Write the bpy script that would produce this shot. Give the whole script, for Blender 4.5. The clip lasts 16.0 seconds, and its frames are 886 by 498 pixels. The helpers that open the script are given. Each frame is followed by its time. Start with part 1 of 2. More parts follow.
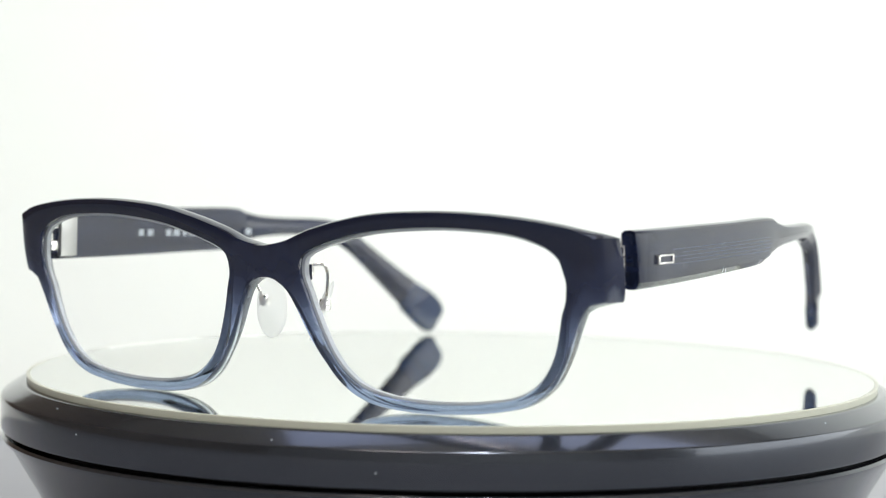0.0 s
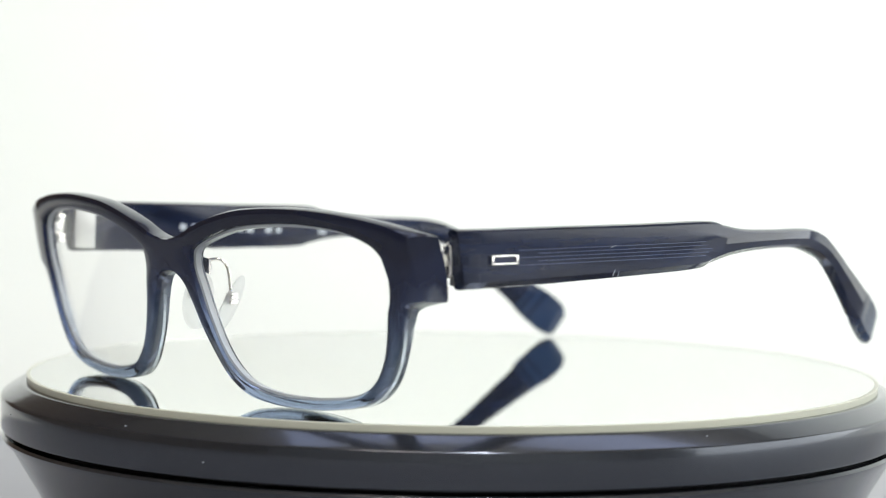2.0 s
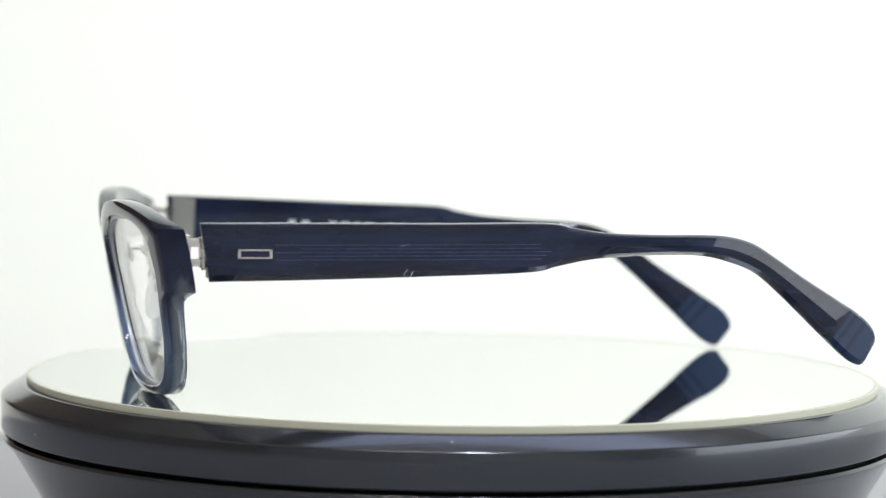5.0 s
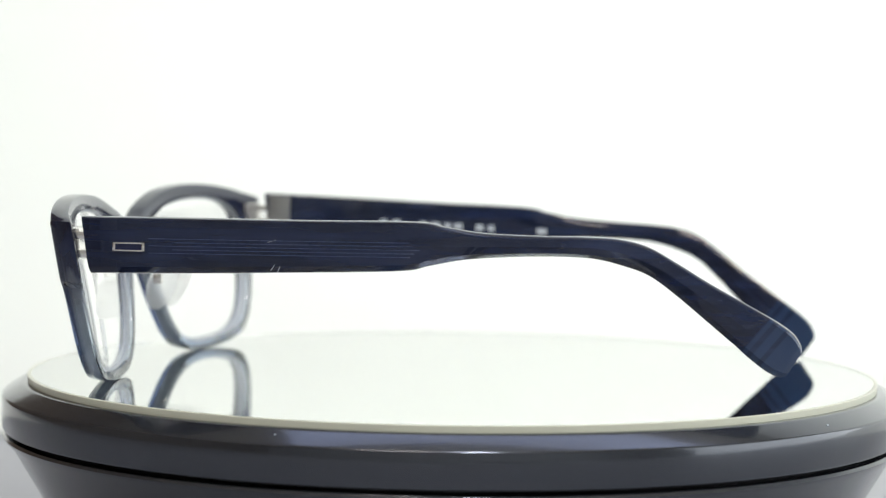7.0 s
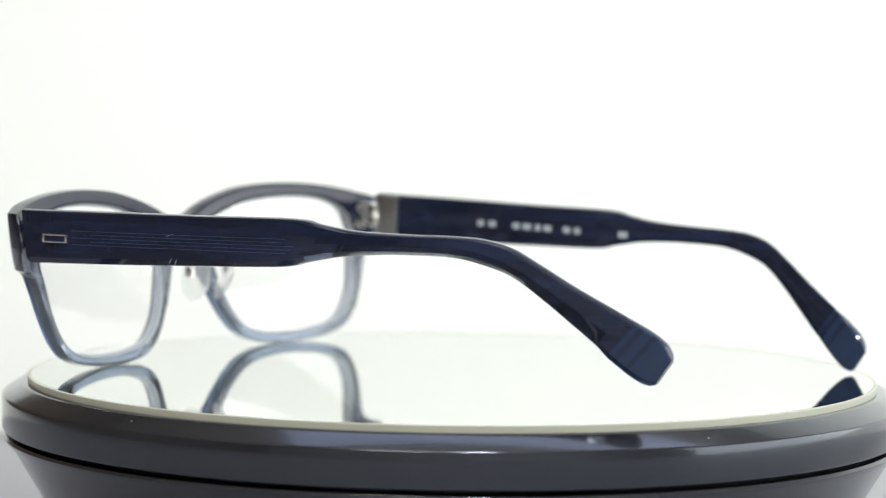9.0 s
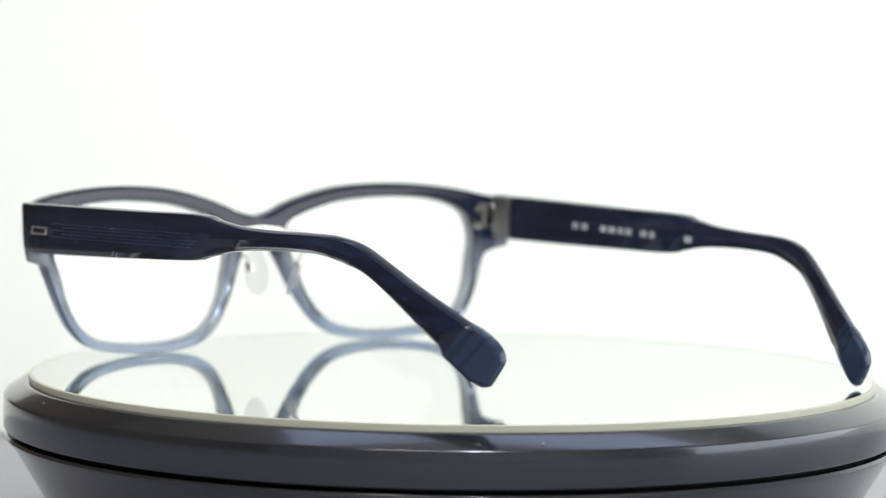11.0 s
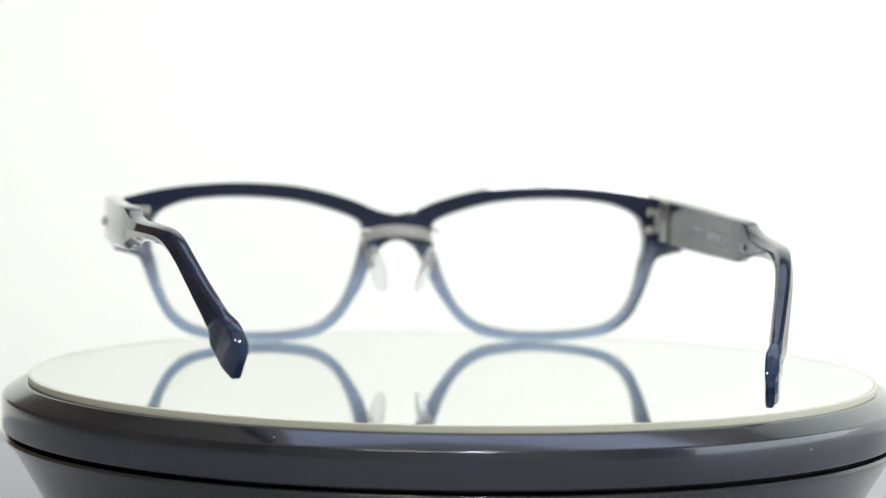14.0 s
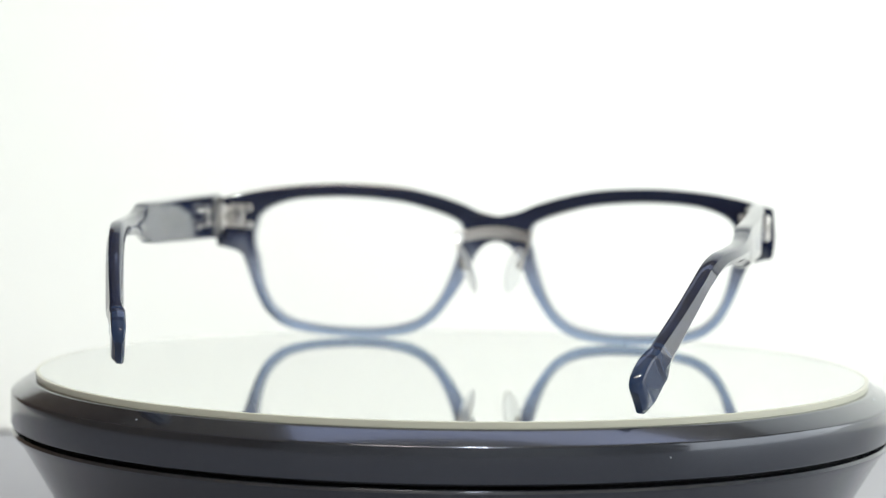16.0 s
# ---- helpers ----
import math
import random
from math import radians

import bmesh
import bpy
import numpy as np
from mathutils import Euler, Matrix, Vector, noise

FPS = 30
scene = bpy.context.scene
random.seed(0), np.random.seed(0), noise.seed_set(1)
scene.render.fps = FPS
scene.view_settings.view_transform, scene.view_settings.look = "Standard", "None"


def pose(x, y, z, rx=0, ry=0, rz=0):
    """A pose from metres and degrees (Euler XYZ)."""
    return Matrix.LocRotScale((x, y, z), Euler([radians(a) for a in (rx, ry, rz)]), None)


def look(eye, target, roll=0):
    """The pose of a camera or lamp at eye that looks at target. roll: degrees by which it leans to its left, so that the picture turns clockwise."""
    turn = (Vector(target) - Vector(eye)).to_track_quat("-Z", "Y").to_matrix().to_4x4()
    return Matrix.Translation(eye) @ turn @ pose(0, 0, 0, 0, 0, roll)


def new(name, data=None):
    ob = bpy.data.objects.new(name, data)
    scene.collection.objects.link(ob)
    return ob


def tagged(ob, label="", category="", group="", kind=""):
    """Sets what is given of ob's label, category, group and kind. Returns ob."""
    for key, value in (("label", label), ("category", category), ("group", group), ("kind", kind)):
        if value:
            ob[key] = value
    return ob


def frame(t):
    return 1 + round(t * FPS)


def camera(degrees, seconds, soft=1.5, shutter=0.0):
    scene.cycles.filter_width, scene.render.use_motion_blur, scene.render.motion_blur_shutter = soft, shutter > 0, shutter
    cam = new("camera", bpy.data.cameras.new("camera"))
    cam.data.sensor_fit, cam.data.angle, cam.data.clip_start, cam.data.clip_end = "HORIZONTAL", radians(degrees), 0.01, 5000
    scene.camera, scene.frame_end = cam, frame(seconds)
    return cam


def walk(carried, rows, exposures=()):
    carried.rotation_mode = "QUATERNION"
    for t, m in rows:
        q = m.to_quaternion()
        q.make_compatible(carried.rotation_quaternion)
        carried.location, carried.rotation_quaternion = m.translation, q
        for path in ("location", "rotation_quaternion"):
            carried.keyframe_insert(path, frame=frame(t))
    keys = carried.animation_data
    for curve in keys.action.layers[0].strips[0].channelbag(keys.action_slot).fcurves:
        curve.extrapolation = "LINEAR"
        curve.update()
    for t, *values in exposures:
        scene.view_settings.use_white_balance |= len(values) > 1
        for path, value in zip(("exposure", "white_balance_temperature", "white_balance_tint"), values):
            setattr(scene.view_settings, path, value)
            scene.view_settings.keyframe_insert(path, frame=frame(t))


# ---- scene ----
Z0 = 0.042            # height of the mirror's top above the table
SPIN = -9.991        # turntable speed, degrees a second

# camera on a fixed stand; each time the focus moves, the picture breathes, as if the stand slid by a few millimetres
cam = camera(20.57, 16.0, soft=1.05)
EYE = Vector((0.0, -0.5553, 0.0606 + Z0))
PITCH, YAW, ROLL = radians(3.364), radians(0.255), 0.753
AIM = Vector((-math.sin(YAW) * math.cos(PITCH), math.cos(YAW) * math.cos(PITCH), -math.sin(PITCH)))


def slid(back):
    """The camera's pose, drawn back along its line of sight by so many millimetres."""
    eye = EYE - 0.001 * back * AIM
    return look(eye, eye + AIM, ROLL)


walk(cam, [(t, slid(back)) for t, back in ((0, 0.0), (4.2, 0.0), (6.3, 1.1), (9.2, 1.3), (10.2, 2.6), (11.2, 3.1), (11.9, 3.1), (12.2, 0.0), (13.5, 0.0),
                                           (14.0, 1.6), (15.0, 1.9), (15.2, 12.2), (16, 12.5))])
cam.data.dof.use_dof = True
cam.data.dof.focus_distance = 0.498
cam.data.dof.aperture_fstop = 15.5

# ---- light ----
world = bpy.data.worlds.new("room_air")
scene.world = world
world.use_nodes = True
world.node_tree.nodes["Background"].inputs[0].default_value = (0.9, 0.95, 1.0, 1)
world.node_tree.nodes["Background"].inputs[1].default_value = 0.05


def area_lamp(name, where, target, size, size_y, watts, colour):
    data = bpy.data.lights.new(name, "AREA")
    data.shape, data.size, data.size_y, data.energy, data.color = "RECTANGLE", size, size_y, watts, colour
    ob = new(name, data)
    ob.matrix_world = look(where, target)
    return ob


area_lamp("backdrop_lamp", (0.16, 0.30, 0.78), (0.20, 1.0, 0.56), 1.15, 0.3, 4.45, (0.92, 1.0, 0.95))
area_lamp("overhead_panel", (0.30, 0.42, 1.45), (0.30, 0.42, 0.0), 1.55, 0.30, 3.0, (0.58, 0.68, 1.0))
# soft light added out of view on the right; it brightens reflections and darks
area_lamp("side_light", (1.45, -0.05, 0.45), (0.0, -0.05, 0.30), 1.7, 0.9, 12.5, (0.97, 1.0, 0.98))
area_lamp("ceiling_lamp", (0.13, -0.85, 1.35), (0.06, 0.0, 0.0), 0.12, 0.10, 8.0, (0.93, 0.96, 1.0))
area_lamp("tube_lamp", (-0.30, -0.85, 1.35), (-0.1, 0.0, 0.0), 0.36, 0.05, 3.5, (1.0, 0.88, 0.78))

# ---- materials ----


def material(name, base, rough=0.4, metal=0.0, transmission=0.0, ior=1.49, coat=0.0):
    m = bpy.data.materials.new(name)
    m.use_nodes = True
    b = m.node_tree.nodes["Principled BSDF"]
    b.inputs["Base Color"].default_value = (*base, 1)
    b.inputs["Roughness"].default_value = rough
    b.inputs["Metallic"].default_value = metal
    b.inputs["Transmission Weight"].default_value = transmission
    b.inputs["IOR"].default_value = ior
    b.inputs["Coat Weight"].default_value = coat
    return m


def node(m, kind, **values):
    n = m.node_tree.nodes.new(kind)
    for key, value in values.items():
        n.inputs[key.replace("_", " ")].default_value = value
    return n


def link(m, a, b):
    m.node_tree.links.new(a, b)


def bsdf(m):
    return m.node_tree.nodes["Principled BSDF"]


def add_wear(m, scale, low, high, bump=0.0, bump_scale=400.0):
    """Roughness that wanders between low and high, and a fine relief."""
    co = m.node_tree.nodes.new("ShaderNodeTexCoord")
    n = node(m, "ShaderNodeTexNoise", Scale=scale, Detail=5.0, Roughness=0.6)
    link(m, co.outputs["Object"], n.inputs["Vector"])
    r = node(m, "ShaderNodeMapRange", From_Min=0.3, From_Max=0.7, To_Min=low, To_Max=high)
    link(m, n.outputs[0], r.inputs[0])
    link(m, r.outputs[0], bsdf(m).inputs["Roughness"])
    if bump:
        f = node(m, "ShaderNodeTexNoise", Scale=bump_scale, Detail=3.0)
        link(m, co.outputs["Object"], f.inputs["Vector"])
        k = node(m, "ShaderNodeBump", Strength=bump, Distance=0.0002)
        link(m, f.outputs[0], k.inputs["Height"])
        link(m, k.outputs[0], bsdf(m).inputs["Normal"])


paper = material("white_paper", (0.86, 0.87, 0.84), 0.7)
add_wear(paper, 8.0, 0.6, 0.8, 0.05, 900.0)
wall_paint = material("grey_wall_paint", (0.74, 0.75, 0.75), 0.6)
add_wear(wall_paint, 3.0, 0.5, 0.7, 0.1, 120.0)
brown_paint = material("brown_panelling", (0.26, 0.20, 0.15), 0.5)
add_wear(brown_paint, 4.0, 0.4, 0.6, 0.1, 90.0)
ceiling_paint = material("ceiling_paint", (0.74, 0.66, 0.55), 0.7)
add_wear(ceiling_paint, 3.0, 0.6, 0.8, 0.1, 120.0)
# the table's grey holds the shade that falls on the white surface there
table_shade_grey = material("shade_grey", (0.42, 0.43, 0.46), 0.45)
add_wear(table_shade_grey, 6.0, 0.4, 0.55, 0.04, 500.0)
silver = material("silvering", (0.97, 0.98, 0.955), 0.0, 1.0)
float_glass = material("mirror_glass", (0.988, 0.998, 0.98), 0.0, 0.0, 1.0, 1.5)
glass_edge = material("ground_glass_edge", (0.72, 0.73, 0.60), 0.35, 0.0, 0.0, 1.5)
lacquer = material("dark_lacquer", (0.068, 0.075, 0.092), 0.1, 0.7, 0.0, 1.5, 0.3)
add_wear(lacquer, 30.0, 0.12, 0.20, 0.02, 700.0)
seam_black = material("seam_black", (0.01, 0.01, 0.012), 0.6)
steel = material("nickel_silver", (0.86, 0.84, 0.81), 0.25, 1.0)
add_wear(steel, 300.0, 0.12, 0.3)
dark_steel = material("satin_steel", (0.44, 0.44, 0.43), 0.32, 1.0)
clear_plastic = material("clear_silicone", (0.98, 0.99, 0.99), 0.3, 0.0, 0.8, 1.07)
lens_glass = material("lens_glass", (1.0, 1.0, 1.0), 0.0, 0.0, 1.0, 1.28)
lens_bevel = material("ground_lens_bevel", (0.82, 0.87, 0.92), 0.25, 0.0, 0.55, 1.4)
inlay_blue = material("inlay_blue", (0.02, 0.025, 0.07), 0.15)
core_blue = material("core_blue", (0.05, 0.077, 0.175), 0.3)
print_white = material("white_print", (0.52, 0.57, 0.62), 0.5)


def acetate(name, gradient):
    """Navy cellulose acetate with faint lengthwise streaks; the front fades to clear blue towards its lower edge."""
    m = material(name, (0.02, 0.03, 0.09), 0.04, 0.0, 0.25, 1.49, 0.0)
    co = m.node_tree.nodes.new("ShaderNodeTexCoord")
    stretch = node(m, "ShaderNodeMapping")
    stretch.inputs["Scale"].default_value = (40, 12, 120) if not gradient else (60, 60, 25)
    link(m, co.outputs["Object"], stretch.inputs["Vector"])
    n = node(m, "ShaderNodeTexNoise", Scale=3.0, Detail=4.0, Roughness=0.55)
    link(m, stretch.outputs[0], n.inputs["Vector"])
    ramp = m.node_tree.nodes.new("ShaderNodeValToRGB")
    cr = ramp.color_ramp
    if gradient:
        sep = m.node_tree.nodes.new("ShaderNodeSeparateXYZ")
        link(m, co.outputs["Object"], sep.inputs[0])
        up = node(m, "ShaderNodeMapRange", From_Min=0.0, From_Max=0.042)
        link(m, sep.outputs["Z"], up.inputs[0])
        mix = m.node_tree.nodes.new("ShaderNodeMath")
        mix.operation = "MULTIPLY_ADD"
        mix.inputs[1].default_value = 0.34
        link(m, n.outputs[0], mix.inputs[0])
        shift = node(m, "ShaderNodeMath")
        shift.operation = "SUBTRACT"
        shift.inputs[1].default_value = 0.17
        link(m, up.outputs[0], shift.inputs[0])
        link(m, shift.outputs[0], mix.inputs[2])
        link(m, mix.outputs[0], ramp.inputs[0])
        cr.elements[0].position, cr.elements[0].color = 0.02, (0.12, 0.17, 0.30, 1)
        cr.elements[1].position, cr.elements[1].color = 0.80, (0.014, 0.019, 0.046, 1)
        for at, colour in ((0.20, (0.10, 0.145, 0.28, 1)), (0.40, (0.055, 0.08, 0.185, 1)), (0.58, (0.026, 0.037, 0.095, 1))):
            e = cr.elements.new(at)
            e.color = colour
        clear = node(m, "ShaderNodeMapRange", From_Min=0.30, From_Max=0.72, To_Min=1.0, To_Max=0.12)
        link(m, mix.outputs[0], clear.inputs[0])
        # a navy layer laid over crystal: behind its first millimetres the lower rim is clear
        across = node(m, "ShaderNodeMath")
        across.operation = "MULTIPLY"
        link(m, sep.outputs["X"], across.inputs[0])
        link(m, sep.outputs["X"], across.inputs[1])
        bow = node(m, "ShaderNodeMath")
        bow.operation = "MULTIPLY_ADD"
        bow.inputs[1].default_value = -2.1
        link(m, across.outputs[0], bow.inputs[0])
        link(m, sep.outputs["Y"], bow.inputs[2])
        deep = node(m, "ShaderNodeMath")
        deep.operation = "MULTIPLY_ADD"
        deep.inputs[1].default_value = 0.19
        link(m, sep.outputs["Z"], deep.inputs[0])
        link(m, bow.outputs[0], deep.inputs[2])
        behind = node(m, "ShaderNodeMapRange", From_Min=-0.01576 + 0.0011, From_Max=-0.01576 + 0.0021)
        link(m, deep.outputs[0], behind.inputs[0])
        below = node(m, "ShaderNodeMapRange", From_Min=0.62, From_Max=0.36, To_Min=0.0, To_Max=0.88)
        link(m, mix.outputs[0], below.inputs[0])
        crystal = node(m, "ShaderNodeMath")
        crystal.operation = "MULTIPLY"
        link(m, behind.outputs[0], crystal.inputs[0])
        link(m, below.outputs[0], crystal.inputs[1])
        most = node(m, "ShaderNodeMath")
        most.operation = "MAXIMUM"
        link(m, clear.outputs[0], most.inputs[0])
        link(m, crystal.outputs[0], most.inputs[1])
        link(m, most.outputs[0], bsdf(m).inputs["Transmission Weight"])
        layered = m.node_tree.nodes.new("ShaderNodeMixRGB")
        layered.inputs[2].default_value = (0.74, 0.81, 0.89, 1)
        link(m, crystal.outputs[0], layered.inputs[0])
        link(m, ramp.outputs[0], layered.inputs[1])
        link(m, layered.outputs[0], bsdf(m).inputs["Base Color"])
    else:
        link(m, n.outputs[0], ramp.inputs[0])
        cr.elements[0].position, cr.elements[0].color = 0.3, (0.010, 0.014, 0.032, 1)
        cr.elements[1].position, cr.elements[1].color = 0.75, (0.030, 0.044, 0.105, 1)
        along = m.node_tree.nodes.new("ShaderNodeVectorMath")
        along.operation = "DOT_PRODUCT"
        along.inputs[1].default_value = (0, 0.77, -0.64)
        link(m, co.outputs["Object"], along.inputs[0])
        tip = node(m, "ShaderNodeMapRange", From_Min=0.0898, From_Max=0.0998)
        link(m, along.outputs["Value"], tip.inputs[0])
        # light showing through the ear tip and two dark refracted core bands, painted in
        bands = m.node_tree.nodes.new("ShaderNodeValToRGB")
        bands.color_ramp.elements[0].position, bands.color_ramp.elements[0].color = 0.03, (0, 0, 0, 1)
        bands.color_ramp.elements[1].position, bands.color_ramp.elements[1].color = 0.07, (0.8, 0.8, 0.8, 1)
        for at, much in ((0.13, 0.8), (0.16, 0.3), (0.23, 0.3), (0.27, 0.9), (0.41, 1.0), (0.44, 0.35), (0.50, 0.35), (0.54, 1.0)):
            e = bands.color_ramp.elements.new(at)
            e.color = (much, much, much, 1)
        link(m, tip.outputs[0], bands.inputs[0])
        mix = m.node_tree.nodes.new("ShaderNodeMixRGB")
        mix.inputs[2].default_value = (0.036, 0.064, 0.14, 1)
        link(m, bands.outputs[0], mix.inputs[0])
        link(m, ramp.outputs[0], mix.inputs[1])
        link(m, mix.outputs[0], bsdf(m).inputs["Base Color"])
    return m


front_acetate = acetate("gradient_navy_acetate", True)
temple_acetate = acetate("navy_acetate", False)

# ---- builders ----


def part(name, bm, mat, parent, label="", smooth=True, crease=32):
    """Links a bmesh (in metres) as one mesh under a thing or a part."""
    me = bpy.data.meshes.new(name)
    bmesh.ops.recalc_face_normals(bm, faces=bm.faces)
    if smooth:
        for e in bm.edges:
            e.smooth = len(e.link_faces) == 2 and e.calc_face_angle(0.0) < radians(crease)
    bm.to_mesh(me)
    bm.free()
    for f in me.polygons:
        f.use_smooth = smooth
    me.materials.append(mat)
    ob = new(name, me)
    ob.parent = parent
    if label:
        tagged(ob, label)
    return ob


def spline(points, per):
    """Catmull-Rom through the points, open."""
    p = [np.array(q, float) for q in points]
    p = [2 * p[0] - p[1], *p, 2 * p[-1] - p[-2]]
    out = []
    for i in range(1, len(p) - 2):
        for j in range(per):
            t = j / per
            out.append(0.5 * ((2 * p[i]) + (p[i + 1] - p[i - 1]) * t + (2 * p[i - 1] - 5 * p[i] + 4 * p[i + 1] - p[i + 2]) * t * t
                              + (3 * p[i] - p[i - 1] - 3 * p[i + 1] + p[i + 2]) * t ** 3))
    out.append(p[-2])
    return out


def loft(bm, rings, closed=False, caps=True):
    """Skins rings of equal length; millimetres in, metres out."""
    rows = [[bm.verts.new(Vector(v) * 0.001) for v in ring] for ring in rings]
    n = len(rows[0])
    for a, b in zip(rows, rows[1:] + ([rows[0]] if closed else [])):
        for i in range(n):
            bm.faces.new((a[i], a[(i + 1) % n], b[(i + 1) % n], b[i]))
    if caps and not closed:
        bm.faces.new(rows[0])
        bm.faces.new(rows[-1])
    return rows


def box(bm, lo, hi, bevel=0.0, m=None):
    """A bevelled block between two corners, in millimetres."""
    made = bmesh.ops.create_cube(bm, size=1.0)["verts"]
    for v in made:
        v.co = Vector([(lo[k] + hi[k]) / 2 + v.co[k] * (hi[k] - lo[k]) for k in range(3)])
    if bevel:
        edges = list({e for v in made for e in v.link_edges})
        made = bmesh.ops.bevel(bm, geom=edges, offset=bevel, segments=2, affect="EDGES", profile=0.6)["verts"]
    for v in made:
        v.co = ((m @ v.co) if m else v.co) * 0.001


def tube(bm, path, radius, sides=10):
    """A round wire along a path, in millimetres."""
    pts = [Vector(p) for p in path]
    rings = []
    for i, p in enumerate(pts):
        d = (pts[min(i + 1, len(pts) - 1)] - pts[max(i - 1, 0)]).normalized()
        a = d.orthogonal().normalized() if i == 0 else (a - d * a.dot(d)).normalized()
        b = d.cross(a)
        rings.append([p + radius * (math.cos(k * math.tau / sides) * a + math.sin(k * math.tau / sides) * b) for k in range(sides)])
    loft(bm, rings)


def lathe(bm, profile, sides=160, capped=False):
    """Turns a profile of (radius, z) in millimetres round the z axis."""
    rows = []
    for r, z in profile:
        rows.append([bm.verts.new((r * math.cos(k * math.tau / sides) * 0.001, r * math.sin(k * math.tau / sides) * 0.001, z * 0.001)) for k in range(sides)])
    for a, b in zip(rows, rows[1:]):
        for i in range(sides):
            bm.faces.new((a[i], a[(i + 1) % sides], b[(i + 1) % sides], b[i]))
    if capped:
        bm.faces.new(rows[0])
        bm.faces.new(rows[-1])


# ---- the room and the white sweep ----


def structure(name, verts, faces, mat, label, category, smooth=False):
    me = bpy.data.meshes.new(name)
    me.from_pydata(verts, [], faces)
    me.materials.append(mat)
    for f in me.polygons:
        f.use_smooth = smooth
    return tagged(new(name, me), label, category, kind="structure")


def slab(name, lo, hi, mat, label, category):
    v = [(x, y, z) for x in (lo[0], hi[0]) for y in (lo[1], hi[1]) for z in (lo[2], hi[2])]
    f = [(0, 1, 3, 2), (4, 6, 7, 5), (0, 4, 5, 1), (2, 3, 7, 6), (0, 2, 6, 4), (1, 5, 7, 3)]
    return structure(name, v, f, mat, label, category)


def sweep():
    """White paper over the table, curving up into the backdrop."""
    path = [(0.185, 0.001), (0.45, 0.001)]
    path += [(0.45 + 0.45 * math.sin(a), 0.451 - 0.45 * math.cos(a)) for a in np.linspace(0.06, math.pi / 2, 24)]
    path += [(0.90, 1.30)]
    v, f = [], []
    for y, z in path:
        v += [(-0.50, y, z), (1.55, y, z)]
    for y, z in path:
        v += [(-0.50, y + 0.001, z - 0.0008), (1.55, y + 0.001, z - 0.0008)]
    n = len(path)
    for i in range(n - 1):
        f.append((2 * i, 2 * i + 1, 2 * i + 3, 2 * i + 2))
        f.append((2 * (n + i), 2 * (n + i) + 2, 2 * (n + i) + 3, 2 * (n + i) + 1))
    structure("backdrop", v, f, paper, "seamless white paper sweep curving up behind the table", "backdrop", True)


sweep()
slab("table_top", (-1.2, -0.85, -0.03), (1.2, 0.95, 0.0), table_shade_grey, "table top coloured pale lavender grey for the shade round the turntable", "table")
slab("floor", (-1.6, -1.7, -0.80), (1.6, 1.3, -0.75), wall_paint, "plain pale grey room floor under the table", "floor")
slab("ceiling", (-1.6, -1.7, 1.60), (1.6, 1.3, 1.65), ceiling_paint, "plain beige ceiling over the table", "ceiling")
slab("wall_north", (-1.6, 1.3, -0.75), (1.6, 1.35, 1.60), brown_paint, "plain brown panelled wall behind the paper sweep", "wall")
slab("wall_south", (-1.6, -1.75, -0.75), (1.6, -1.70, 1.60), wall_paint, "plain pale grey wall behind the camera", "wall")
slab("wall_west", (-1.65, -1.7, -0.75), (-1.6, 1.3, 1.60), brown_paint, "plain brown panelled side wall of the room", "wall")
slab("wall_east", (1.6, -1.7, -0.75), (1.65, 1.3, 1.60), wall_paint, "plain pale grey side wall of the room", "wall")

# ---- turntable ----


def turntable():
    top = tagged(new("turntable"), "glossy dark navy round display turntable on white paper", "turntable")
    bm = bmesh.new()
    lathe(bm, [(60, -42), (86, -42), (87.5, -40.5), (92, -28), (99.2, -15.8), (100.8, -14.2), (101.3, -13.4), (100.8, -12.8), (98.5, -12.5), (60, -12.5)], capped=True)
    base = part("base", bm, lacquer, top, "dark lacquered tapering base")
    base.location.z = Z0
    bm = bmesh.new()
    lathe(bm, [(60, -12.45), (97.5, -12.45), (97.5, -11.85), (60, -11.85)])
    collar = part("collar", bm, seam_black, top)
    collar.location.z = Z0
    bm = bmesh.new()
    lathe(bm, [(60, -11.8), (100.9, -11.8), (101.3, -11.55), (101.5, -11.2), (101.5, -4.7), (101.4, -4.35), (101.2, -4.10), (101.1, -4.02), (97.5, -1.775), (97.35, -1.68), (97.0, -1.5), (96.6, -1.45), (60, -1.45)], capped=True)
    platter = part("platter", bm, lacquer, top, "glossy dark navy turning rim with a chamfered edge")
    platter.location.z = Z0
    for a, r, z, size in ((250.0, 100.0, -3.35, 0.2), (215.0, 98.9, -2.65, 0.18), (158.0, 99.6, -3.1, 0.2), (141.0, 98.2, -2.2, 0.18), (30.0, 99.5, -3.0, 0.18), (320.0, 98.8, -2.6, 0.16), (95.0, 101.5, -7.0, 0.16), (262.0, 101.5, -8.5, 0.14), (222.0, 101.5, -6.4, 0.16)):
        bm = bmesh.new()
        c, q = math.cos(radians(a)), math.sin(radians(a))
        box(bm, (r * c - size, r * q - size, z - 0.12), (r * c + size, r * q + size, z + 0.12), 0.05)
        part("dust_speck", bm, print_white, platter, "tiny pale speck of dust")
    return top, platter


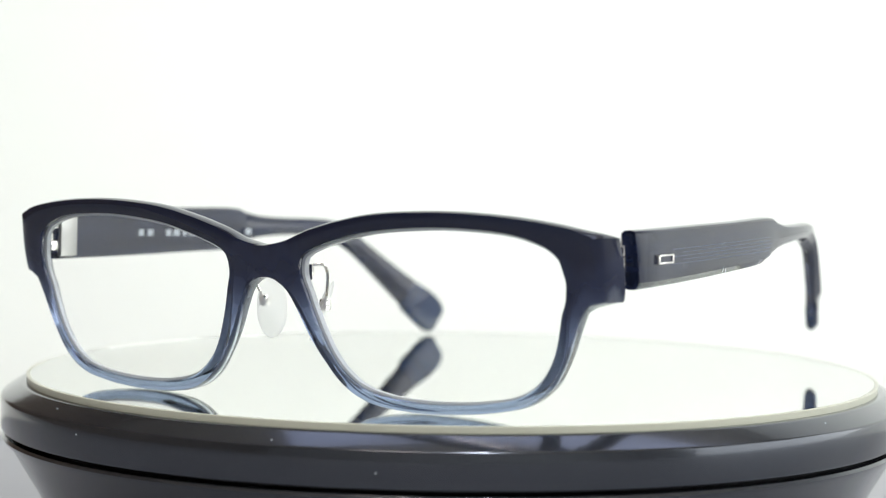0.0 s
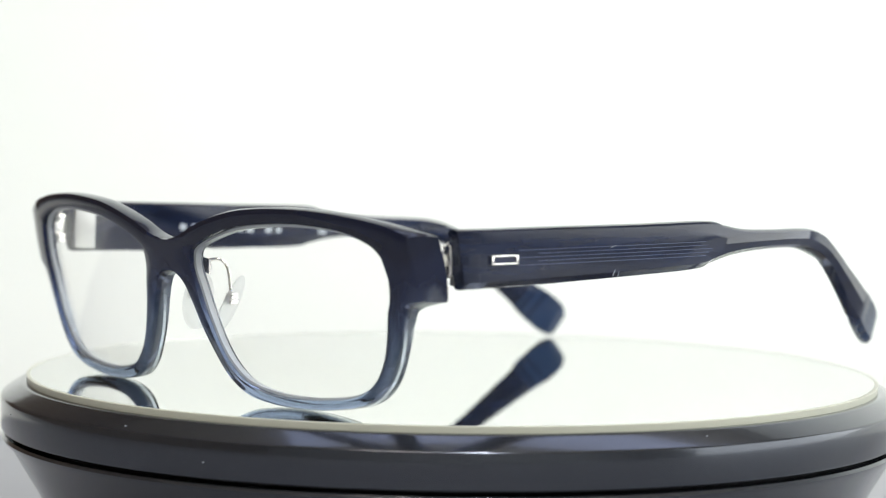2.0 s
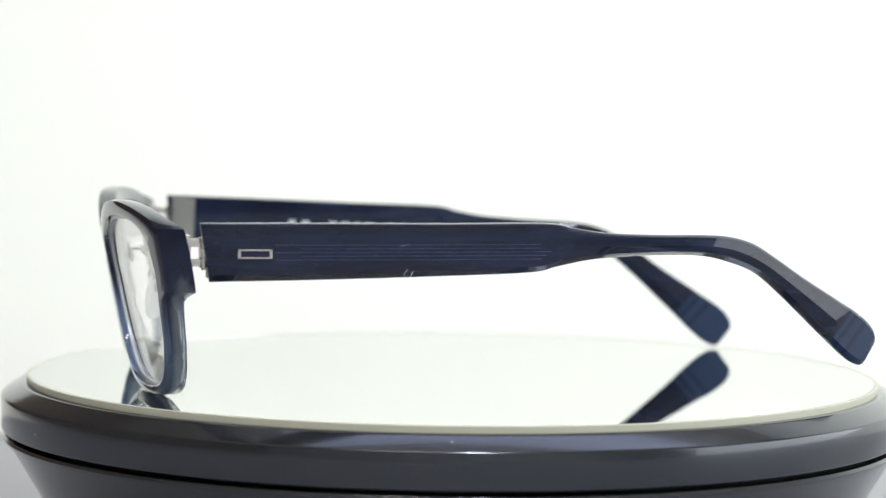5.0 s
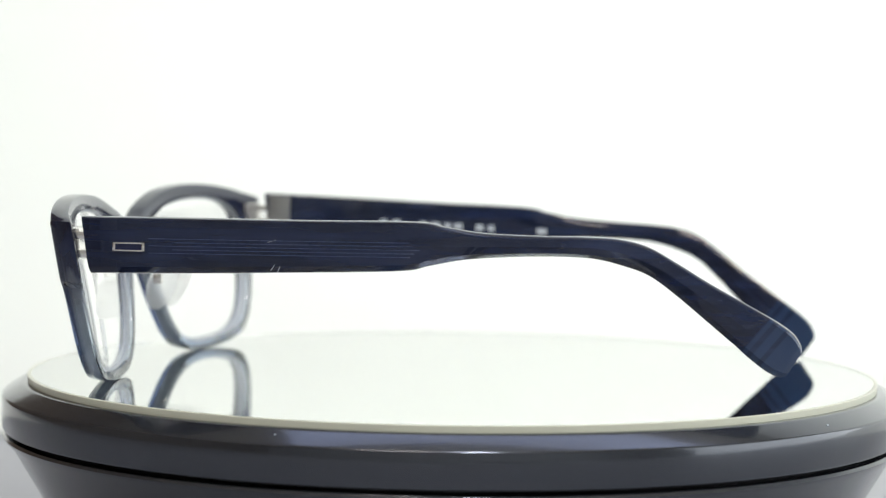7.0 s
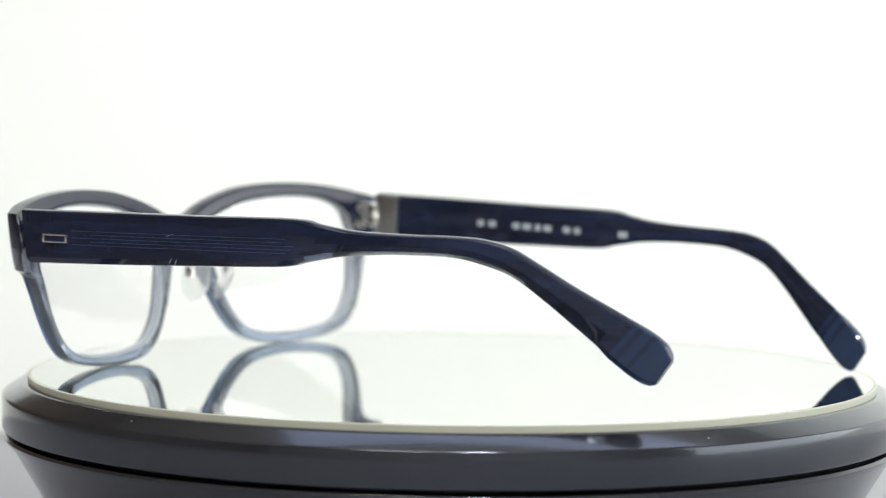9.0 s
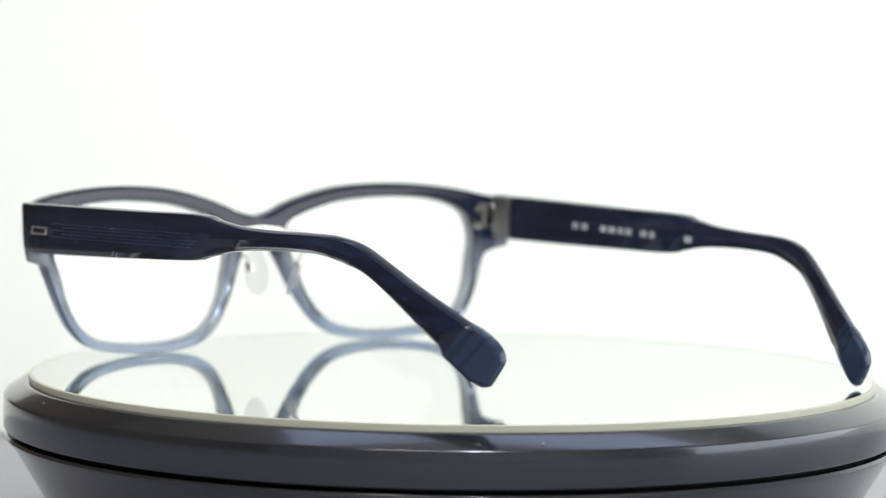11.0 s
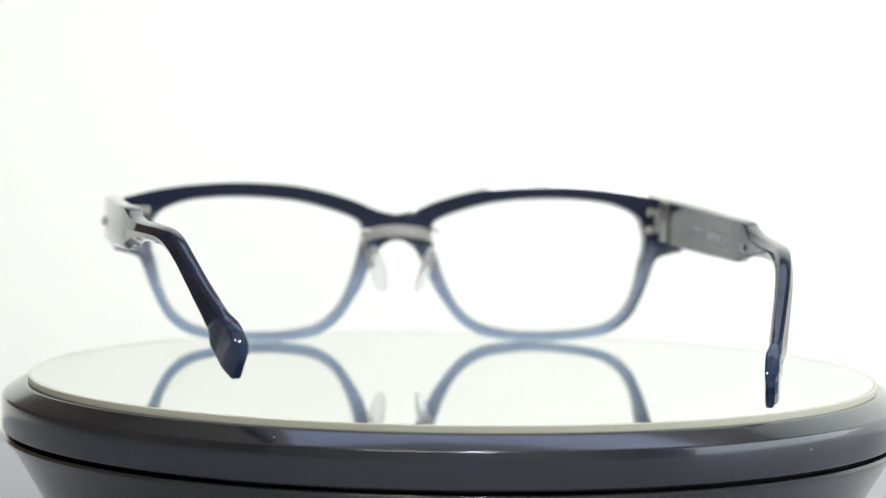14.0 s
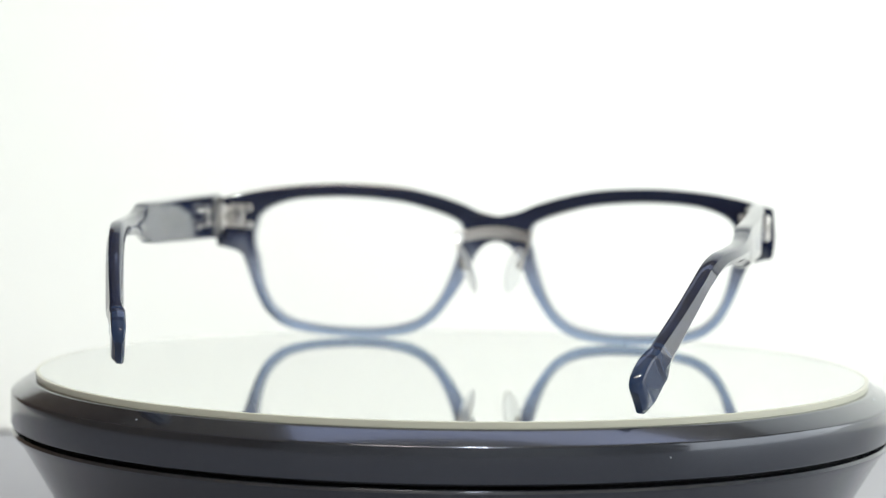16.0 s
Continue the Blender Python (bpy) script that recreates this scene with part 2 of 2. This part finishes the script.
def mirror_disc():
    top = tagged(new("mirror_disc"), "round mirror plate lying on the turntable", "mirror")
    bm = bmesh.new()
    lathe(bm, [(95.1, -1.2), (95.1, 0.0)], 160, True)
    plate = part("glass_plate", bm, float_glass, top, "clear slightly green silvered glass", smooth=False)
    plate.data.materials.append(silver)
    for f in plate.data.polygons:
        if f.normal.z < -0.5:
            f.material_index = 1
    plate.visible_shadow = False
    bm = bmesh.new()
    lathe(bm, [(95.15, -1.42), (95.9, -1.42), (95.95, -0.12), (95.8, 0.0), (95.15, 0.0), (95.15, -1.42)])
    part("ground_edge", bm, glass_edge, top, "pale greenish ground glass edge")
    bm = bmesh.new()
    lathe(bm, [(95.0, -1.45), (95.0, -1.25)], 96, True)
    part("backing", bm, seam_black, top, "dark painted backing")
    top.location = (0, 0, Z0)
    return top


table, platter = turntable()
mirror = mirror_disc()

# ---- eyeglasses, in millimetres: x across, y from front to ear, z up from the mirror ----
GLASSES = Matrix.Translation((-0.02537, -0.05225, 0)) @ pose(0, 0, 0, 0, 0, -30.6)
FRONT = GLASSES @ Matrix.Translation((-0.0024, 0, 0)) @ Matrix.Diagonal((1.03, 1, 1, 1))


def face_y(x, z):
    """The front face's curve, leaning back towards its lower edge."""
    return -22.6 + 0.0021 * x * x + 0.19 * (36.0 - z)


# half of the front, as pairs of outer and inner edge points
TOP_OUT = ((0, 32.3), (5, 33.5), (10.4, 35.8), (17.7, 38), (26.4, 39.7), (39, 40.4), (50.6, 39.9), (60.3, 38.6), (66.9, 37))
TOP_IN = ((8.5, 28.7), (9.2, 30.4), (11.5, 31.9), (17.3, 34), (25.9, 36.1), (39, 37.1), (51.1, 36.4), (57.8, 34.4), (60.8, 32.1))
END_OUT = ((69.6, 36.1), (70.2, 29.5), (69.8, 24.2), (68.6, 23.5))
END_IN = ((61.6, 29.9), (62.1, 27.4), (61.9, 24.4), (61.6, 22.9))
LOW_OUT = ((65.2, 22.1), (63.7, 19.4), (62.1, 15), (60.2, 10.6), (57.6, 6.3), (52.8, 2.6), (44.8, 0.8), (35.6, 0.1), (27.4, 0.3))
LOW_IN = ((60.9, 20.9), (60.4, 18.4), (59.6, 14.8), (58.2, 11.0), (55.6, 7.2), (51.2, 4.3), (44.2, 2.8), (35.4, 2.2), (27.4, 2.6))
NOSE_OUT = ((20.6, 1.6), (15.4, 4.9), (11.4, 10.2), (8.8, 14.7), (6.6, 19.7), (4.6, 23.4), (2.2, 25.3), (0, 25.9))
NOSE_IN = ((20.2, 4.4), (15.9, 7.7), (13.3, 11.5), (11.5, 15.8), (10.2, 19.9), (9.3, 23.4), (8.6, 25.7), (8.4, 27))


def half_outline():
    outer = spline(TOP_OUT + END_OUT[:1], 5) + spline(END_OUT, 4)[1:] + spline(END_OUT[-1:] + LOW_OUT + NOSE_OUT, 5)[1:]
    inner = spline(TOP_IN + END_IN[:1], 5) + spline(END_IN, 4)[1:] + spline(END_IN[-1:] + LOW_IN + NOSE_IN, 5)[1:]
    return outer, inner


def frame_front(parent):
    outer, inner = half_outline()
    bm = bmesh.new()
    for side in (1, -1):
        rings = []
        for o, i in zip(outer, inner):
            at_middle = o[0] < 0.01
            w = math.hypot(*(o - i))
            u_in, u_out = min(0.3, 0.5 / w), 1.0 if at_middle else 1.0 - min(0.34, 0.9 / w)
            ring = []
            # u: from the lens to the outside; d: from the front face to the back face
            thick = 4.3
            flare = max(0.0, min(1.0, (o[0] - 64.0) / 5.0)) * (1.0 if o[1] > 22 else 0.0)
            section = ((0.0, 0.8), (u_in * 0.3, 0.2), (u_in, 0.0), ((u_in + u_out) / 2, 0.0), (u_out, 0.0),
                       (1.0 if at_middle else 1 - (1 - u_out) * 0.3, 0.0 if at_middle else 0.32), (1.0, 0.0 if at_middle else 1.2),
                       (1.0, thick if at_middle else thick - 1.0), (1.0 if at_middle else 1 - (1 - u_out) * 0.2, thick if at_middle else thick - 0.28),
                       (u_out, thick), ((u_in + u_out) / 2, thick), (u_in, thick), (u_in * 0.3, thick - 0.12), (0.0, thick - 0.5))
            for u, d in section:
                q = i + (o - i) * u
                x = q[0] + flare * u * (d - 2.6) * 0.75
                ring.append((side * x, face_y(x, q[1]) + d + flare * u * 0.18 * d, q[1]))
            rings.append(ring)
        rows = [[bm.verts.new(Vector(v) * 0.001) for v in ring] for ring in rings]
        n = len(rows[0])
        for k in range(len(rows)):
            a, b = rows[k], rows[(k + 1) % len(rows)]
            seam = k == len(rows) - 1
            for i in range(n):
                if seam and 5 <= i <= 8:
                    continue
                bm.faces.new((a[i], a[(i + 1) % n], b[(i + 1) % n], b[i]))
    bmesh.ops.remove_doubles(bm, verts=bm.verts, dist=0.00002)
    return part("frame_front", bm, front_acetate, parent, "navy acetate front fading to clear blue below")


def lens(parent, side):
    _, inner = half_outline()
    c = np.array((34.5, 19.0))
    front, back = [], []
    for k in range(8):
        s = max(k, 0.001) / 7
        ring = [c + (q - c) * s * 1.006 for q in inner]
        front.append([(side * q[0], face_y(q[0], q[1]) + 1.2 + 0.5 * s * s, q[1]) for q in ring])
        back.append([(side * q[0], face_y(q[0], q[1]) + 2.7 + 0.55 * s * s, q[1]) for q in ring])
    bm = bmesh.new()
    loft(bm, front + back[::-1])
    ob = part("lens", bm, lens_glass, parent, "clear thin glass lens")
    ob.visible_shadow = False
    return ob


def lens_edge(parent, side):
    """The ground edge of a lens, seated in the groove of the rim."""
    _, inner = half_outline()
    c = np.array((34.5, 19.0))
    rings = []
    for k, q in enumerate(inner):
        away = (q - c) / np.linalg.norm(q - c)
        p, o = q - 0.5 * away, q + 0.15 * away
        y = face_y(q[0], q[1])
        rings.append([(side * p[0], y + 1.3, p[1]), (side * p[0], y + 3.3, p[1]), (side * o[0], y + 3.6, o[1]), (side * o[0], y + 1.0, o[1])])
    bm = bmesh.new()
    loft(bm, rings, closed=True)
    part("lens_edge", bm, lens_bevel, parent, "pale ground lens edge")


# temple edges seen from the side (y, z)
ARM_TOP = ((-4.5, 37.4), (17, 37.5), (42, 37.5), (64, 37.6), (70, 36.6), (77, 35.6), (87, 35.2), (97, 35.1), (103.5, 34.7), (109.2, 33.2), (114.8, 30), (121.5, 25.8), (129.5, 21.2), (136.3, 17), (140, 13.2))
ARM_LOW = ((-2.6, 25.9), (18, 26.3), (42, 27), (61, 27.7), (66.5, 28.8), (74, 30.2), (84, 30.9), (93.6, 31), (99, 30.6), (104, 29.4), (109.3, 27.4), (115, 23.2), (123, 16.3), (130.5, 9.8), (135.6, 6.2))
ARM_MID = ((-5, 71.2), (30, 70.5), (64, 68.4), (88, 65.2), (107, 60.9), (124, 55.5), (142, 49.0))


def arm_x(y):
    ys = [p[0] for p in ARM_MID]
    k = max(0, min(len(ys) - 2, sum(1 for v in ys if v <= y) - 1))
    t = (y - ys[k]) / (ys[k + 1] - ys[k])
    xs = [p[1] for p in ARM_MID]
    s0 = (xs[min(k + 1, len(xs) - 1)] - xs[max(k - 1, 0)]) / (ys[min(k + 1, len(ys) - 1)] - ys[max(k - 1, 0)])
    s1 = (xs[min(k + 2, len(xs) - 1)] - xs[k]) / (ys[min(k + 2, len(ys) - 1)] - ys[k])
    w = ys[k + 1] - ys[k]
    return ((2 * t ** 3 - 3 * t * t + 1) * xs[k] + (t ** 3 - 2 * t * t + t) * w * s0 + (-2 * t ** 3 + 3 * t * t) * xs[k + 1] + (t ** 3 - t * t) * w * s1)


def arm_bend(side, y):
    """How far the second temple's ear end is bent from the first one's shape: outwards and up."""
    if side > 0:
        return 0.0, 0.0
    t = max(0.0, min(1.0, (y - 104) / 34))
    k = max(0.0, min(1.0, (y - 50) / 50))
    return 1.3 * k * k * (3 - 2 * k) - 2.2 * t * t * (3 - 2 * t), -1.6 * t * t * (3 - 2 * t)


def arm_place(side):
    """Where a temple stands: the second one is opened wider and droops until its tip touches the mirror."""
    if side > 0:
        return Matrix.Identity(4)
    pivot = Matrix.Translation((-71.2, -4.0, 31.5))
    return pivot @ pose(0, 0, 0, -2.1, 0, 3.0) @ Matrix.Diagonal((1, 0.99, 1, 1)) @ pivot.inverted() @ Matrix.Diagonal((-1, 1, 1, 1))


def temple(parent, side):
    m = arm_place(side)
    tops, lows = spline(ARM_TOP, 8), spline(ARM_LOW, 8)
    n = len(tops)
    rings = []
    for k, (a, b) in enumerate(zip(tops, lows)):
        s = k / (n - 1) * 14
        half = 2.05 if s < 4 else 2.05 - 0.15 * min(1, (s - 4) / 6)
        scoop = 0.0
        if s > 12.4:
            scoop = min(1.0, (s - 12.4) / 0.35) * 0.55
        end = 1 - math.sqrt(max(0.0, 1 - (max(0.0, s - 13.3) / 0.7) ** 2))
        half *= 1 - 0.5 * end
        h = math.hypot(*(a - b))
        low, up = min(1.4, 0.2 * h) / h, min(0.6, 0.12 * h) / h
        f = min(1.0, max(0.0, (s - 2.8) / 2.5)) * (1.0 if s < 12.3 else max(0.0, 1 - (s - 12.3) / 0.3))
        drop, lean = 0.5 * f * (0.5 - low) * h / half, 0.22 * f * (0.5 - up) * h / half
        crest = 1.0 + 0.15 * f
        ring = []
        for v, o in ((0, 0.0 - drop), (low * 0.12, 0.46 - drop), (low, crest - drop), (0.5, crest), (1 - up, crest - lean), (1 - up * 0.35, 0.86 - lean), (1, 0.55 - lean),
                     (1, -0.35 + 0.15 * f), (1 - up * 0.35, -0.8 + 0.35 * f), (1 - up, -1.0 + 0.42 * f), (0.72, -1.0 + 0.14 * f), (0.5, -1.0), (0.28, -1.0 + 0.08 * f), (up, -1.0 + 0.25 * f), (up * 0.35, -0.9 + 0.25 * f), (0, -0.7 + 0.2 * f)):
            vv = 0.5 + (v - 0.5) * (1 - 0.34 * end)
            y, z = b + (a - b) * vv
            x = arm_x(y) + o * half
            if o > 0.4 and scoop:
                x -= scoop
            if o > 0 and y < 4:
                x -= 1.2 * ((4 - y) / 8.5) ** 2 * min(1.0, 0.35 + o)
            dx, dz = arm_bend(side, y)
            ring.append(m @ Vector((x + dx, y, z + dz)))
        rings.append(ring)
    bm = bmesh.new()
    loft(bm, rings)
    ob = part("temple", bm, temple_acetate, parent, "dark navy translucent acetate arm with bent ear tip", crease=24)
    bm = bmesh.new()
    # emblem frame: four bevelled bars round an inlay
    for lo, hi in (((0, 2.7, 30.6), (0, 9.4, 30.95)), ((0, 2.7, 32.1), (0, 9.4, 32.45)), ((0, 2.7, 30.6), (0, 3.3, 32.45)), ((0, 8.8, 30.6), (0, 9.4, 32.45))):
        box(bm, (arm_x(6) + 1.6, lo[1], lo[2]), (arm_x(6) + 2.75, hi[1], hi[2]), 0.12, m)
    emblem = part("emblem", bm, steel, ob, "small raised rectangular metal frame")
    bm = bmesh.new()
    box(bm, (arm_x(6) + 1.6, 3.1, 30.8), (arm_x(6) + 2.45, 9.1, 32.3), 0.0, m)
    part("inlay", bm, inlay_blue, ob, "glossy dark blue inlay", smooth=False)
    bm = bmesh.new()
    box(bm, (68.3, -3.2, 26.6), (69.4, 2.6, 36.8), 0.3, m)
    part("hinge_plate", bm, dark_steel, ob, "satin grey metal end plate")
    if side > 0:
        for z in (29.6, 33.6):
            bm = bmesh.new()
            tube(bm, [m @ Vector((arm_x(y) - 2.1, y, z)) for y in np.linspace(2, 20, 6)], 0.6, 8)
            part("hinge_rail", bm, steel, ob, "bright metal hinge rail")
        bm = bmesh.new()
        box(bm, (68.2, 9.5, 29.6), (69.0, 10.6, 33.6), 0.1, m)
        part("rail_bridge", bm, steel, ob)
    for k in range(5):
        z = 30.4 + 0.72 * k
        bm = bmesh.new()
        tube(bm, [m @ Vector((arm_x(y) + 2.02, y, z + 0.004 * (y - 24))) for y in np.linspace(10 + 5 * (k % 2), 65 - abs(k - 2), 18)], 0.075, 6)
        part("core_line", bm, core_blue, ob, "fine lengthwise line of the inner core")
    if side > 0:
        for y0, z0, y1, z1 in ((35.2, 27.4, 36.0, 28.6), (36.6, 27.2, 37.1, 28.2), (34.5, 33.0, 36.2, 33.5)):
            bm = bmesh.new()
            tube(bm, [m @ Vector((arm_x(y0) + 2.03, y0, z0)), m @ Vector((arm_x(y1) + 2.03, y1, z1))], 0.05, 5)
            part("scratch", bm, print_white, ob, "short pale scratch")
    return ob, m


def printing(parent, m):
    """Unreadable white size marks on the inner side of the arm."""
    for y, w in ((27.5, 1.8), (31.0, 2.0), (38.0, 2.0), (41.2, 2.4), (44.4, 1.6), (47.2, 2.2), (52.8, 2.0), (55.8, 1.6), (69.0, 2.4)):
        bm = bmesh.new()
        box(bm, (arm_x(y) - 2.13, y - w / 2, 31.0), (arm_x(y) - 1.98, y + w / 2, 32.5), 0.0, m)
        part("print_bar", bm, print_white, parent, "small white printed bar", smooth=False)


def hinge(parent, side):
    m = Matrix.Diagonal((side, 1, 1, 1)) @ Matrix.Translation((0.6, -4.4, 0.2))
    bm = bmesh.new()
    box(bm, (63.2, -4.8, 28.2), (68.4, -1.6, 34.6), 0.5, m)
    top = part("hinge", bm, steel, parent, "bright barrel hinge")
    for lo, hi in (((61.4, -4.4, 28.0), (63.4, -2.2, 30.0)), ((61.4, -4.4, 32.6), (63.4, -2.2, 34.6))):
        bm = bmesh.new()
        box(bm, lo, hi, 0.4, m)
        part("prong", bm, steel, top)
    for lo, hi in (((67.0, -3.2, 28.6), (69.2, 1.2, 30.2)), ((67.0, -3.2, 32.4), (69.2, 1.2, 34.0)), ((67.3, -0.2, 30.4), (69.3, 4.2, 32.2))):
        bm = bmesh.new()
        box(bm, lo, hi, 0.3, m)
        part("knuckle", bm, steel, top)
    for z0, z1 in ((28.4, 30.3), (30.5, 32.1), (32.3, 34.2)):
        bm = bmesh.new()
        tube(bm, [m @ Vector((68.3, 0.9, z)) for z in (z0, z0 + 0.2, z1 - 0.2, z1)], 1.15, 14)
        part("barrel", bm, steel, top)
    bm = bmesh.new()
    tube(bm, [m @ Vector((68.3, 0.9, z)) for z in (27.9, 28.1, 34.5, 34.7)], 0.55, 12)
    part("screw", bm, steel, top)
    return top


def nose_piece(parent):
    bm = bmesh.new()
    path = [(x, face_y(x, 28.3) + 5.0 + 0.012 * x * x, 28.3 - 0.018 * x * x) for x in np.linspace(-8.2, 8.2, 13)]
    rings = [[(x, y - 0.25, z - 1.5), (x, y + 0.25, z - 1.5), (x, y + 0.45, z), (x, y + 0.25, z + 1.5), (x, y - 0.25, z + 1.5)] for x, y, z in path]
    loft(bm, rings)
    ob = part("pad_bridge", bm, steel, parent, "bright metal strip behind the bridge")
    for side in (1, -1):
        bm = bmesh.new()
        tube(bm, [(side * x, y, z) for x, y, z in spline(((7.4, -15.2, 28.4), (9.4, -13.6, 28.6), (9.4, -11.8, 26.8), (8.4, -10.4, 23.2), (7.4, -9.3, 20.4)), 5)], 0.32, 8)
        box(bm, (6.5, -10.3, 19.0), (8.2, -8.2, 21.4), 0.4, Matrix.Diagonal((side, 1, 1, 1)))
        part("pad_arm", bm, steel, ob, "thin bright wire arm")
        bm = bmesh.new()
        bmesh.ops.create_uvsphere(bm, u_segments=24, v_segments=14, radius=1.0)
        m = Matrix.Translation((side * 6.0, -8.7, 18.8)) @ pose(0, 0, 0, -12, side * 20, side * 28) @ Matrix.Diagonal((0.9, 3.4, 6.6, 1))
        for v in bm.verts:
            v.co = (m @ v.co) * 0.001
        part("nose_pad", bm, clear_plastic, ob, "clear soft oval nose pad")
    return ob


def eyeglasses():
    top = tagged(new("eyeglasses"), "open eyeglasses with navy gradient acetate frame standing on the mirror", "eyeglasses")
    frame_front(top)
    for side in (1, -1):
        lens_edge(lens(top, side), side)
        arm, m = temple(top, side)
        hinge(top, side)
        if side < 0:
            printing(arm, m)
    nose_piece(top)
    for o in top.children:
        o.matrix_basis = GLASSES if o.name.startswith("temple") else FRONT
    top.location = (0, 0, Z0)
    return top


glasses = eyeglasses()


def motions():
    """The platter turns, and carries the mirror and the eyeglasses with it."""
    for thing in (platter, mirror, glasses):
        walk(thing, [(t / 2, pose(0, 0, Z0, 0, 0, SPIN * t / 2)) for t in range(33)])


motions()
